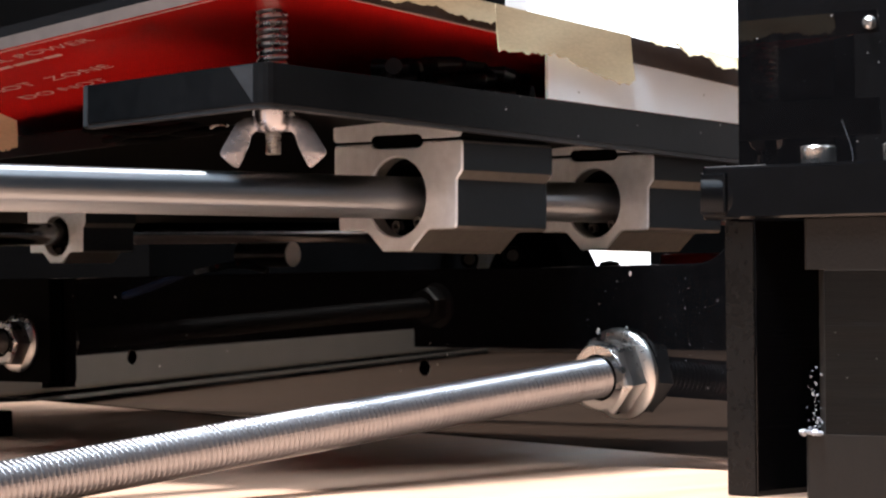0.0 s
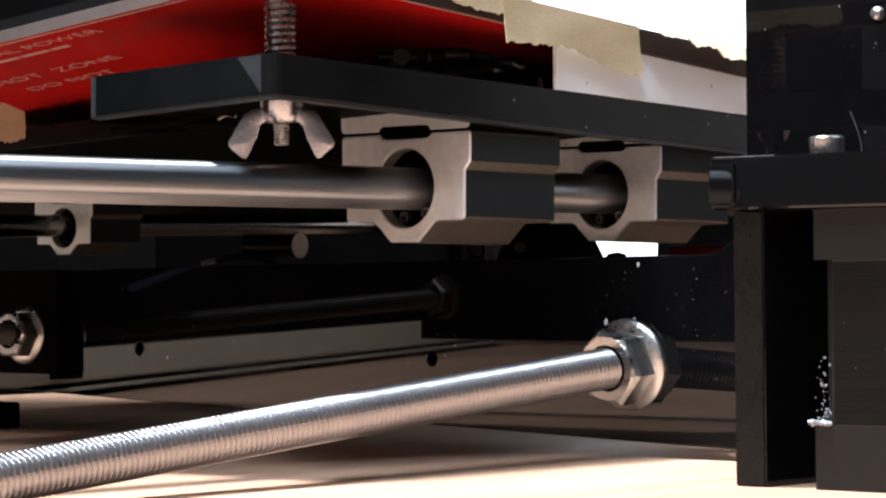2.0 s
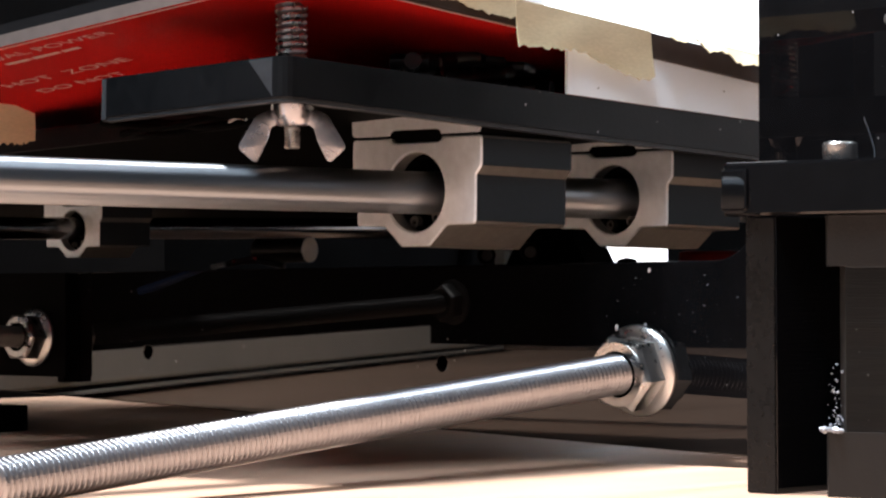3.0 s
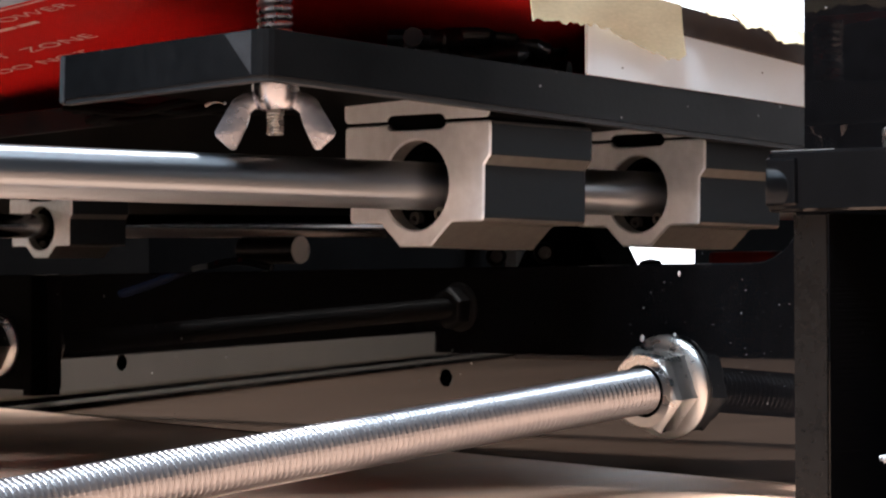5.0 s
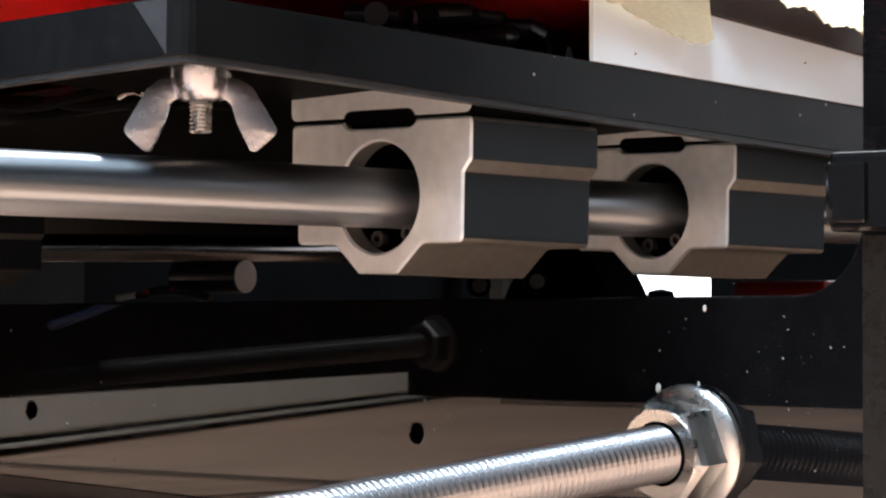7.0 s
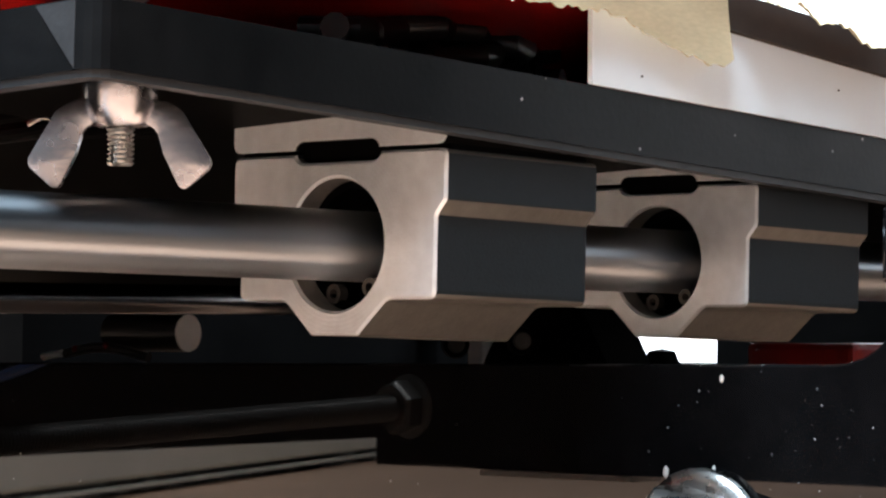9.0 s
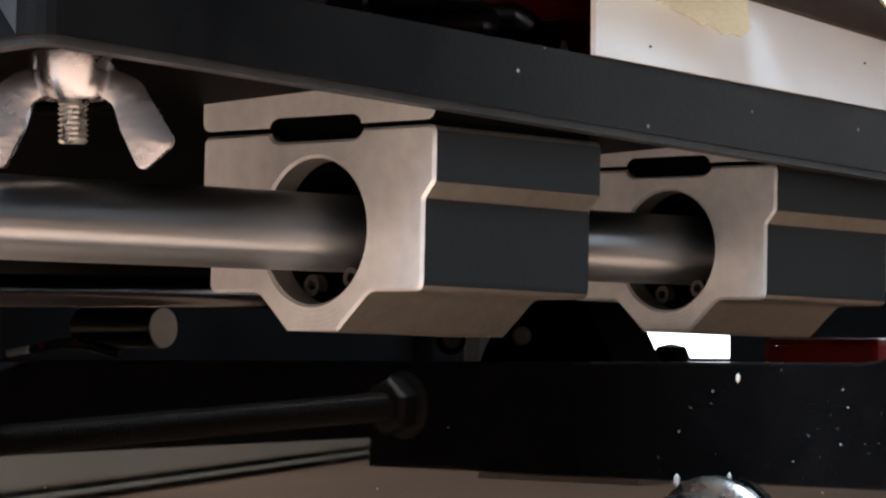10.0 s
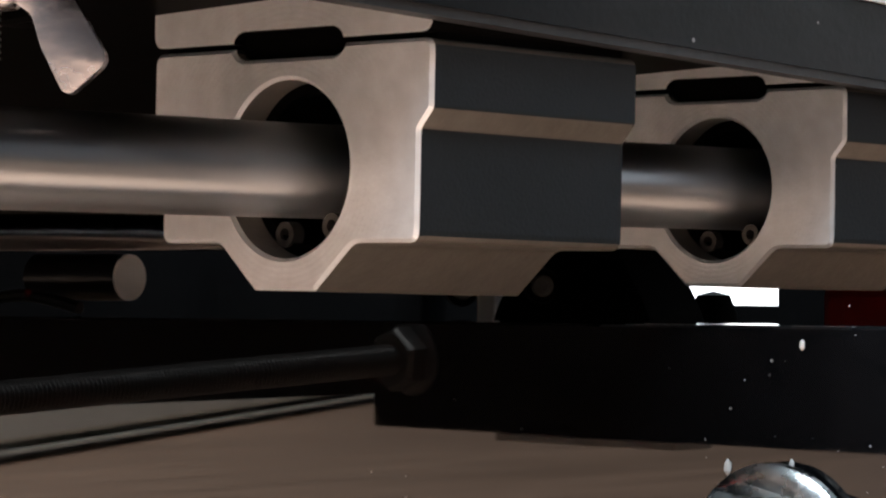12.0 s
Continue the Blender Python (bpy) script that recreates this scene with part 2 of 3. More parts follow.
def main_frame():
    t = thing("frame_plate", FRAME_X, 60, -52, "glossy black acrylic printer frame plate on the table", "frame")
    # outline in y, z from the thing's base: low bar, two posts and a head bar round one opening
    o = lambda y, z: (y - 60, z + 52)
    outer = [o(-86, -51.2), o(250, -39.5), o(250, 330), o(-200, 330), o(-200, -4), o(-86, -4)]
    fillet = [o(-50.4, z) for z in (260, 0)]
    for k in range(9):
        a = radians(90 * k / 8)
        fillet.append(o(-50.4 + 11 - 11 * math.cos(a), -2.1 - 11 * math.sin(a)))
    inner = fillet + [o(200, -14.8), o(205, -10), o(205, 260)]
    bm = bmesh.new()
    edges = []
    for loop in (outer, inner):
        vs = [bm.verts.new((0, y, z)) for y, z in loop]
        edges += [bm.edges.new((vs[k], vs[(k + 1) % len(vs)])) for k in range(len(vs))]
    n = 20
    for hy, hz in ((31.7, -33.6), (122.9, -32.3)):
        c = o(hy, hz)
        vs = [bm.verts.new((0, c[0] + 1.4 * math.cos(2 * math.pi * k / n), c[1] + 1.4 * math.sin(2 * math.pi * k / n))) for k in range(n)]
        edges += [bm.edges.new((vs[k], vs[(k + 1) % n])) for k in range(n)]
    made = bmesh.ops.triangle_fill(bm, edges=edges, use_beauty=True)
    faces = [g for g in made["geom"] if isinstance(g, bmesh.types.BMFace)]
    ext = bmesh.ops.extrude_face_region(bm, geom=faces)
    for v in ext["geom"]:
        if isinstance(v, bmesh.types.BMVert):
            v.co.x += 8
    part("plate", bm, ACRYLIC, t, bevel=0.3)
    for cy, cz, cr in ((-23.6, -14.9, 0.42), (-15.3, -26.0, 0.62), (-22.5, -25.4, 0.4)):
        chip = bmesh.new()
        bmesh.ops.create_icosphere(chip, subdivisions=1, radius=cr)
        a, b = o(cy, cz)
        part("white_spot", chip, WHITE_CAP, t, "small white spot", m=Matrix.Translation((-0.05, a, b)) @ Matrix.Diagonal((0.4, 0.75, 1.3, 1)))
    rng = random.Random(7)
    for k in range(76):
        cy, cz = rng.triangular(-52, -4, -40), rng.triangular(-40, -10, -20)
        if k > 52:
            cy, cz = rng.uniform(-92, -54), rng.uniform(4, 42)
        a, b = o(cy, cz)
        chip = bmesh.new()
        bmesh.ops.create_icosphere(chip, subdivisions=1, radius=0.04 + 0.07 * rng.random() ** 3)
        part("dust_speck", chip, GREY_FOIL, t, "pale dust speck", m=Matrix.Translation((-0.02, a, b)) @ Matrix.Rotation(rng.uniform(0, 3), 4, "X") @ Matrix.Diagonal((0.3, 0.8, 1.5, 1)))
    a, b = o(-80.7, 29.8)
    part("post_screw", lathe([(-1.4, 0), (-1.4, 0.6), (-0.9, 1.1), (0, 1.25), (0, 0)], 28), ZINC, t, "bright domed screw head", m=Matrix.Translation((0, a, b)), smooth=True)
    part("foot", box(-3, 10, 118, 130, 0, 6.2), RUBBER, t, bevel=0.6)
    part("foot", box(0, 8, -122, -112, 0, 0.9), RUBBER, t)
    return t


main_frame()

front = thing("front_plate", -93, 75, -52, "matt black front plate holding the rods", "plate")
prof = [(20, 18.6), (156, 18.8), (156, 23.8), (300, 15.0), (400, 10), (400, 0), (420, 0), (420, 95), (20, 95)]
part("plate", extrude_yz([(a - 75, b) for a, b in prof], 0, 8), RUBBER, front)

part("lower_edge", box(-0.1, 8.1, 20, 55, 17.6, 18.6), WHITE_CAP, front, "pale line along the lower edge")
# outside the direct view; added as the pale band that the frame plate reflects
low_box = thing("reflected_box", -112, 320, -52, "low beige box added for its reflection in the frame plate", "box", rz=149.5)
part("carton", box(-140, 600, -55, 0, 4.5, 75), BEIGE_CARD, low_box, bevel=1.0)
part("base", box(-138, 598, -53, -2.5, 0, 4.5), RUBBER, low_box, "dark base under the carton")
part("base_lip", box(-140, 600, -54, 1.0, 2.0, 2.9), BEIGE_CARD, low_box, "thin pale lip")

bracket = thing("rod_bracket", FRAME_X - 4, 165, -39.5, "matt black bracket behind the far flange nut", "bracket")
part("plate", box(0, 3.9, -18, 30, 1.2, 25.0), RUBBER, bracket, bevel=0.3)
part("tooth", box(0, 3.9, -17.4, -15.2, 0, 1.2), RUBBER, bracket)

# ---- rods ----


def threaded_rod(a, b, label, mat=None, size=1.0):
    """A threaded rod from a to b with real helical ridges."""
    a, b = Vector(a), Vector(b)
    length = (b - a).length
    pitch, r0, r1, seg = 1.25 * size, 3.3 * size, 4.0 * size, 36
    t = thing("threaded_rod", *a, label, "rod", "threaded rods of the printer base")
    bm = bmesh.new()
    rows = []
    steps = int(length / pitch * 6)
    for i in range(steps + 1):
        ring = []
        for k in range(seg):
            u = i / 6 + k / seg
            f = abs((u % 1.0) * 2 - 1)
            r = r0 + (r1 - r0) * min(1.0, max(0.0, (f - 0.12) * 1.3))
            ang = 2 * math.pi * k / seg
            ring.append(bm.verts.new((i * pitch / 6, r * math.cos(ang), -r * math.sin(ang))))
        rows.append(ring)
    for p, q in zip(rows, rows[1:]):
        for k in range(seg):
            bm.faces.new((p[k], p[(k + 1) % seg], q[(k + 1) % seg], q[k]))
    bm.faces.new(rows[0])
    bm.faces.new(rows[-1])
    turn = (b - a).to_track_quat("X", "Z").to_matrix().to_4x4()
    part("thread", bm, mat or THREAD, t, m=turn)
    return t


def flange_nut(p, direction, spin, label, metal=ZINC, size=1.0):
    """A serrated flange nut; +x of its own axes is the way to the plate."""
    t = thing("flange_nut", *p, label, "nut", "flange nuts on the frame plate", scale=size)
    turn = Vector(direction).to_track_quat("X", "Z").to_matrix().to_4x4() @ Matrix.Rotation(radians(spin), 4, "X")
    hexa = lathe([(-6.9, 4.6), (-7.5, 5.3), (-7.5, 6.4), (-7.1, 7.0), (-6.2, 7.6), (-1.0, 7.6), (-1.0, 4.6), (-6.9, 4.6)], 6)
    part("hexagon", hexa, metal, t, m=turn, bevel=0.3)
    part("flange", lathe([(-1.9, 4.3), (-1.9, 7.3), (-1.2, 8.6), (-0.9, 8.85), (-0.2, 8.9), (0, 8.75), (0, 4.3), (-1.9, 4.3)], 64), metal, t, m=turn, smooth=True)
    part("collar", lathe([(-7.55, 4.5), (-7.55, 6.1), (-7.3, 6.3), (-6.4, 5.0), (-6.2, 4.5), (-7.55, 4.5)], 40), metal, t, "bright chamfered mouth", m=turn, smooth=True)
    part("thread_gap", lathe([(-7.3, 3.6), (-7.3, 4.52), (-6.0, 4.52), (-6.0, 3.6), (-7.3, 3.6)], 40), RUBBER, t, "dark gap round the rod", m=turn)
    return t


NUT = Vector((FRAME_X, -21.3, -34.1))
ROD_END = Vector((-124.0, -29.6, -47.4))
threaded_rod(ROD_END, NUT + Vector((-1, 0, 0)), "bright zinc-plated threaded rod beside the table")
flange_nut(NUT - Vector((0.2, 0, 0)), NUT - ROD_END, 12, "shiny zinc flange nut on the black frame plate")
NUT2 = Vector((FRAME_X - 4, 157.8, -29.4))
# dark steel instead of THREAD puts the bed's shade into the rod's colour
threaded_rod((-84.5, 147.4, -22.4), NUT2 - Vector((1, 0, 0)), "slim threaded rod coloured dark for the shade of the bed", DULL, 0.62)
flange_nut(NUT2 - Vector((0.2, 0, 0)), (1, 0.04, -0.058), 0, "small zinc flange nut on a matt black bracket", ZINC, 0.75)
# same darkened steel as its rod
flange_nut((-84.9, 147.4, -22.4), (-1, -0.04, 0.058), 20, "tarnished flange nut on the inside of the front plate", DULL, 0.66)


def smooth_rod(a, b, r, label, mat=None):
    a, b = Vector(a), Vector(b)
    t = thing("smooth_rod", *a, label, "rod", "smooth guide rods under the bed")
    turn = (b - a).to_track_quat("X", "Z").to_matrix().to_4x4()
    n = (b - a).length
    part("shaft", lathe([(0, 0), (0, r - 0.5), (0.5, r), (n - 0.5, r), (n, r - 0.5), (n, 0)], 64), mat or CHROME, t, m=turn, smooth=True)
    return t


smooth_rod((-125, 0, 0.8), (181, 0, -1.4), 4.0, "polished steel guide rod through the bearing blocks")
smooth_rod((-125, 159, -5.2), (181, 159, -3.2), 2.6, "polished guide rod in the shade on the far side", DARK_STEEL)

# ---- bearing blocks ----


def bearing_block(x, y, z, ry, size, top, label):
    t = thing("bearing_block", x, y, z, label, "bearing block", "linear bearing blocks under the bed", ry=ry, scale=size)
    length = 25.0
    half = [(17, 10.3), (17, 4.6), (15.6, 3.0), (15.6, -6.2), (8.2, -6.2), (3.7, -10.2)]
    pts = [(-a, b) for a, b in half] + [(a, b) for a, b in reversed(half)]
    rr = [1.0, 0.3, 0.3, 1.0, 0.8, 0.2, 0.2, 0.8, 1.0, 0.3, 0.3, 1.0]
    mid = [(6.7, 10.3), (6.6, 9.95), (6.2, 9.55), (5.5, 9.3), (-5.5, 9.3), (-6.2, 9.55), (-6.6, 9.95), (-6.7, 10.3)]
    bm = extrude_yz(rounded(pts, rr) + mid, 0, length, [(0, 0, 7.5)])
    bmesh.ops.recalc_face_normals(bm, faces=bm.faces)
    bm.normal_update()
    # faces coloured by direction: bright ends, shade painted into sides, underside and bore
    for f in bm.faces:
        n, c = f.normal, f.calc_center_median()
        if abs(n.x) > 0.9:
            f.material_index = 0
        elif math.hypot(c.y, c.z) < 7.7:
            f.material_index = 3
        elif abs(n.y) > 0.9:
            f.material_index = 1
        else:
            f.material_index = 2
    es = [e for e in bm.edges if len(e.link_faces) == 2 and e.calc_face_angle(0) > 1.2 and min(v.co.x for v in e.verts) < 0.01]
    bmesh.ops.bevel(bm, geom=[e for e in es if max(v.co.x for v in e.verts) < 0.01], offset=0.32, segments=1, affect="EDGES", material=0)
    part("body", bm, [CUT_ALU, ANODISED_SHADE, RAW_ALU, BORE_ALU], t, "machined end faces, anodised sides and other faces darkened as in shade")
    slab = rounded([(-17, 10.75), (-17, top), (-3.2, top), (-2.0, top - 0.8), (2.0, top - 0.8), (3.2, top), (17, top), (17, 10.75)], [1.2, 0, 0, 0.5, 0.5, 0, 0, 1.2]) + [(6.7, 10.75), (6.6, 11.1), (6.2, 11.5), (5.5, 11.75), (-5.5, 11.75), (-6.2, 11.5), (-6.6, 11.1), (-6.7, 10.75)]
    bm = extrude_yz(slab, 0, length)
    bm.normal_update()
    # slab ends bright, all its other faces black
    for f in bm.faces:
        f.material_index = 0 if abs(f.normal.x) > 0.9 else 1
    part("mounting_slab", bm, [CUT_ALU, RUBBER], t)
    part("joint", box(1.2, length - 1.2, -16.4, 16.4, 9.2, 11.85), RUBBER, t, "black joint between slab and body")
    # the linear bearing pressed into the bore
    part("bearing_sleeve", lathe([(11, 4.1), (10.4, 5.2), (4.3, 6.7), (4.3, 7.42), (length - 4.6, 7.42), (length - 4.6, 4.1), (11, 4.1)], 48), RUBBER, t, "black bearing seal", smooth=True)
    ring = lathe([(3.2, 6.5), (3.2, 7.45), (4.2, 7.45), (4.2, 6.5), (3.2, 6.5)], 48)
    part("circlip", ring, RUBBER, t, smooth=True)
    for ly, lz in ((3.0, -5.4), (-2.7, -4.7)):
        lug = lathe([(2.9, 0.55), (2.9, 1.1), (4.2, 1.1), (4.2, 0.55), (2.9, 0.55)], 20)
        part("circlip_lug", lug, DULL, t, "grey eye of the circlip", m=Matrix.Translation((0, ly, lz)), smooth=True)
    return t


TILT = 1.26
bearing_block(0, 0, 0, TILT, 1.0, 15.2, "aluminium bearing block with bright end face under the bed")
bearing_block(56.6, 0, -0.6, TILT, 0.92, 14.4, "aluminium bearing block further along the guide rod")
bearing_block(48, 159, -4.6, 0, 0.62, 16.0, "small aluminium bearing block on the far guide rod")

# ---- carriage plate under the bed ----


def carriage():
    t = thing("carriage_plate", 0, 0, 11.0, "satin black acrylic carriage plate with a cut corner", "plate", rx=-2.2, ry=3.2)
    # plan: side strip and a front arm, with a short facet and a rounded nose at the corner
    NOSE = [(-48.6 - 2.9 * math.cos(radians(a)), -16.1 - 2.9 * math.sin(radians(a))) for a in (0, 18, 36, 54, 72, 90)]
    # runs on unseen to y 250 to shade the table beyond the frame
    plan = NOSE + [(150, -19), (150, 250), (-8, 250), (-8, 34), (-22, 29.5), (-51.5, 29.5)]
    def slab(pts, z0, z1):
        bm = bmesh.new()
        lo = [bm.verts.new((x, y, z0)) for x, y in pts]
        hi = [bm.verts.new((x, y, z1)) for x, y in pts]
        bm.faces.new(lo)
        bm.faces.new(hi)
        for k in range(len(pts)):
            j = (k + 1) % len(pts)
            bm.faces.new((lo[k], lo[j], hi[j], hi[k]))
        return bm
    bm = slab([(x + 0.4 if x < 0 else x, y_ + 0.4 if y_ < 0 else y_) for x, y_ in plan], 3.4, 7.9)
    bmesh.ops.recalc_face_normals(bm, faces=bm.faces)
    bm.normal_update()
    # shade put in by a blacker material, so the underside stays dark above the table
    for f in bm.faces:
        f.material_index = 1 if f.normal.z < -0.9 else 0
    part("board", bm, [CARRIAGE, RUBBER], t, "underside darkened by a blacker material", bevel=0.25)
    rim = NOSE + [(125, -19), (125, -17.2), (-48.4, -17.2), (-49.5, -15.9), (-49.5, 29.5), (-51.5, 29.5)]
    part("rim", slab(rim, 0.8, 7.88), CARRIAGE, t, "satin black edge", bevel=0.3)
    lip = [(x + 0.25 if x < -40 else x, y_ + 0.25 if y_ < -12 else y_) for x, y_ in rim]
    # paler strip paints the bevel's highlight along the bottom
    part("lower_edge", slab(lip, 0, 0.8), PALER_BOARD, t, "paler lower edge, painted as a bevel highlight", bevel=0.35)
    part("end_edge", box(-51.62, -50.4, 28.4, 29.62, 0.2, 7.7), PALER_BOARD, t, "paler strip on the sawn end", bevel=0.2)
    facet = bmesh.new()
    tri = [(-51.58, -9.8, 7.7), (-51.58, -15.9, 7.7), (-51.58, -15.9, 0.9)]
    outer = [facet.verts.new(p) for p in tri]
    inner = [facet.verts.new((x + 0.4, y_, z)) for x, y_, z in tri]
    facet.faces.new(outer)
    facet.faces.new(inner)
    for k in range(3):
        facet.faces.new((outer[k], outer[(k + 1) % 3], inner[(k + 1) % 3], inner[k]))
    part("pale_facet", facet, PALER_BOARD, t, "paler triangle by the corner")
    return t


carriage()

# ---- heated bed ----
BED_TILT_X, BED_TILT_Y = 6.05, -5.7


def heated_bed():
    t = thing("heated_bed", -47.3, -20, 36.6, "red heated bed board with pale cut edges", "heated bed", rx=BED_TILT_Y, ry=BED_TILT_X)
    part("circuit_board", box(0, 200, 0, 150, 0.0, 1.6), RED_MASK, t, "glossy red underside", bevel=0.1)
    part("board_edge", box(-0.05, 200.05, 0.1, 150.05, 0.04, 2.4), PCB_EDGE, t, "pale fibre edge")
    part("front_edge", box(0, 200, -0.1, 1.0, -0.35, 4.45), BROWN_EDGE, t, "dark brown front edge")
    part("glass", box(0, 200, 0, 150, 2.4, 4.4), ACRYLIC, t, "dark glass plate")
    line = box(0.9, 1.3, 2, 137, -0.06, 0)
    part("printed_line", line, SILK, t)
    part("printed_line", box(3.0, 137, 2, 2.5, -0.06, 0), SILK, t)
    def words(text, x, y, size):
        cu = bpy.data.curves.new("lettering", "FONT")
        cu.body, cu.size, cu.extrude, cu.offset = text, size * MM, 0.00002, -0.00012
        ob = new("lettering", cu)
        ob.data.materials.append(SILK)
        ob.parent = t
        ob.matrix_local = Matrix.Translation((x * MM, y * MM, -0.00006)) @ Matrix(((0, -1, 0, 0), (-1, 0, 0, 0), (0, 0, -1, 0), (0, 0, 0, 1))) @ Matrix.Diagonal((1, 0.62, 1, 1))
        return ob
    words("DUAL POWER", 7.2, 99.5, 6.4)
    words("HOT  ZONE", 25.0, 112, 7.0)
    words("DO NOT", 33.0, 111, 6.6)
    for k, (y0, y1) in enumerate(((95, 88), (87, 79), (78, 73))):
        part("printed_bar", box(10.0, 11.2, y1, y0, -0.06, 0), SILK, t)
    return t


heated_bed()


# ---- levelling screw with spring and wing nut ----
SX, SY = -32.3, -0.7


def spring():
    t = thing("compression_spring", SX, SY, 20.9, "shiny steel spring between carriage plate and bed", "spring")
    pts = []
    turns, height, r = 11.5, 14.6, 2.3
    for k in range(int(turns * 22) + 1):
        a = 2 * math.pi * k / 22
        pts.append((r * math.cos(a), r * math.sin(a), 0.5 + height * k / (turns * 22)))
    part("coil", tube(pts, 0.64, 10), ZINC, t, smooth=True)
    return t


def levelling_screw():
    t = thing("levelling_screw", SX, SY, 7.3, "zinc levelling screw through the bed corner", "screw")
    up = Matrix.Rotation(radians(-90), 4, "Y")
    prof = [(0, 0), (0, 1.2), (0.3, 1.45)]
    for k in range(43):
        prof += [(0.3 + k * 0.5, 1.5), (0.55 + k * 0.5, 1.22)]
    prof += [(22, 1.4), (22, 0)]
    part("shaft", lathe(prof, 24), ZINC, t, m=up, smooth=True)
    return t


def wing_nut():
    t = thing("wing_nut", SX, SY, 13.9, "cast zinc wing nut under the carriage plate", "wing nut", rz=-46)
    down = Matrix.Rotation(radians(90), 4, "Y")
    part("hub", lathe([(-2.0, 1.6), (-2.0, 3.9), (0.4, 3.8), (2.2, 3.1), (2.5, 2.8), (2.6, 1.6), (-2.0, 1.6)], 40), CAST_ZINC, t, m=down, smooth=True)
    for sgn in (1, -1):
        pts = [(2.2, 0.4), (4.8, 0.3), (6.6, -0.8), (9.6, -6.0), (9.4, -6.8), (7.0, -9.0), (6.3, -8.9), (4.6, -5.4), (3.9, -2.9), (2.4, -2.0)]
        bm = extrude_yz(rounded(pts, 0.6, 3), -1.25, 1.25)
        turn = Matrix.Rotation(radians(90 if sgn > 0 else -90), 4, "Z") @ Matrix.Rotation(radians(180), 4, "Z")
        part("wing", bm, CAST_ZINC, t, m=turn, bevel=0.35, smooth=True)
    return t


spring()
levelling_screw()
wing_nut()

# ---- masking tape on the bed's edge ----


def tape_piece(name_label, x0, x1, top, low, y, lean, seed, colour=TAPE):
    """A strip hanging from the bed's edge: top and low give heights along the strip (0 to 1)."""
    rng = random.Random(seed)
    t = thing("tape_strip", (x0 + x1) / 2, y, top(0.5), name_label, "tape", "masking tape on the bed's edge")
    bm = bmesh.new()
    cols, rows = 44, 8
    grid = []
    for i in range(cols + 1):
        u = i / cols
        zt, zl = top(u), low(u) + rng.uniform(-0.35, 0.35)
        col = []
        for j in range(rows + 1):
            v = j / rows
            bulge = 0.35 * math.sin(7 * u + 2.2 * v + seed) * v
            col.append(Vector((x0 + (x1 - x0) * u - (x0 + x1) / 2, -lean * v + bulge - 0.25, zt + (zl - zt) * v - top(0.5))))
        grid.append(col)
    front_v = [[bm.verts.new(p) for p in col] for col in grid]
    back_v = [[bm.verts.new(p + Vector((0, 0.22, 0))) for p in col] for col in grid]
    for i in range(cols):
        for j in range(rows):
            bm.faces.new((front_v[i][j], front_v[i + 1][j], front_v[i + 1][j + 1], front_v[i][j + 1]))
            bm.faces.new((back_v[i][j], back_v[i][j + 1], back_v[i + 1][j + 1], back_v[i + 1][j]))
    ring = [(i, 0) for i in range(cols)] + [(cols, j) for j in range(rows)] + [(i, rows) for i in range(cols, 0, -1)] + [(0, j) for j in range(rows, 0, -1)]
    for a, b in zip(ring, ring[1:] + ring[:1]):
        bm.faces.new((front_v[a[0]][a[1]], back_v[a[0]][a[1]], back_v[b[0]][b[1]], front_v[b[0]][b[1]]))
    part("strip", bm, colour, t, smooth=True)
    return t


edge_top = lambda x: 36.6 + 4.4 - 0.106 * (x + 47)
flap_low = lambda u: 26.6 - 0.4 * u if u < 0.45 else (26.4 - (u - 0.45) * 10.5 if u < 0.92 else 21.5 + (u - 0.92) * 12)
tape_piece("beige masking tape flap with a torn lower edge", 5.6, 44.2, lambda u: edge_top(5.6 + 38.6 * u), flap_low, -20.6, 0.8, 1)
tape_piece("narrow beige masking tape along the bed's edge", -30, 5.4, lambda u: edge_top(-30 + 35.4 * u), lambda u: edge_top(-30 + 35.4 * u) - 3.6 - 0.6 * math.sin(9 * u), -20.5, 0.2, 2)
tape_piece("crumpled cream masking tape loose at the bed's edge", 45.5, 82, lambda u: edge_top(45.5 + 36.5 * u) + 0.6, lambda u: edge_top(45.5 + 36.5 * u) - 1.0 - 4.5 * max(0, u - 0.25) - 0.6 * math.sin(23 * u), -21.2, 3.2, 3)
tape_piece("beige masking tape end hanging in the shade", -40, -27.5, lambda u: 18.9 - 0.6 * u - 3.2 * max(0, u - 0.6), lambda u: 10.6 + 0.4 * u + 4.0 * max(0, u - 0.8), 79, 0.3, 4)

# ---- motor mount beside the frame ----
mount = thing("motor_mount_plate", -14, -120, -6.2, "dusty black acrylic motor mount plate on the gusset", "plate")
part("plate", box(0, 53.9, -60, 34.8, 0, 8.9), ACRYLIC, mount, bevel=0.5)
part("edge_stub", box(-0.5, 6, 29.6, 35.0, 0.9, 7.8), ACRYLIC, mount, bevel=0.4)
gusset = thing("side_gusset", -12, -91.2, -52, "black acrylic gusset with a scuffed sawn edge", "gusset")
part("panel", box(0.4, 51.9, -3.1, 3.1, 0, 45.7), ACRYLIC, gusset, bevel=0.2)
part("sawn_edge", box(0, 0.4, -2.9, 2.9, 0.2, 45.4), ACRYLIC_EDGE, gusset, "scuffed sawn edge")


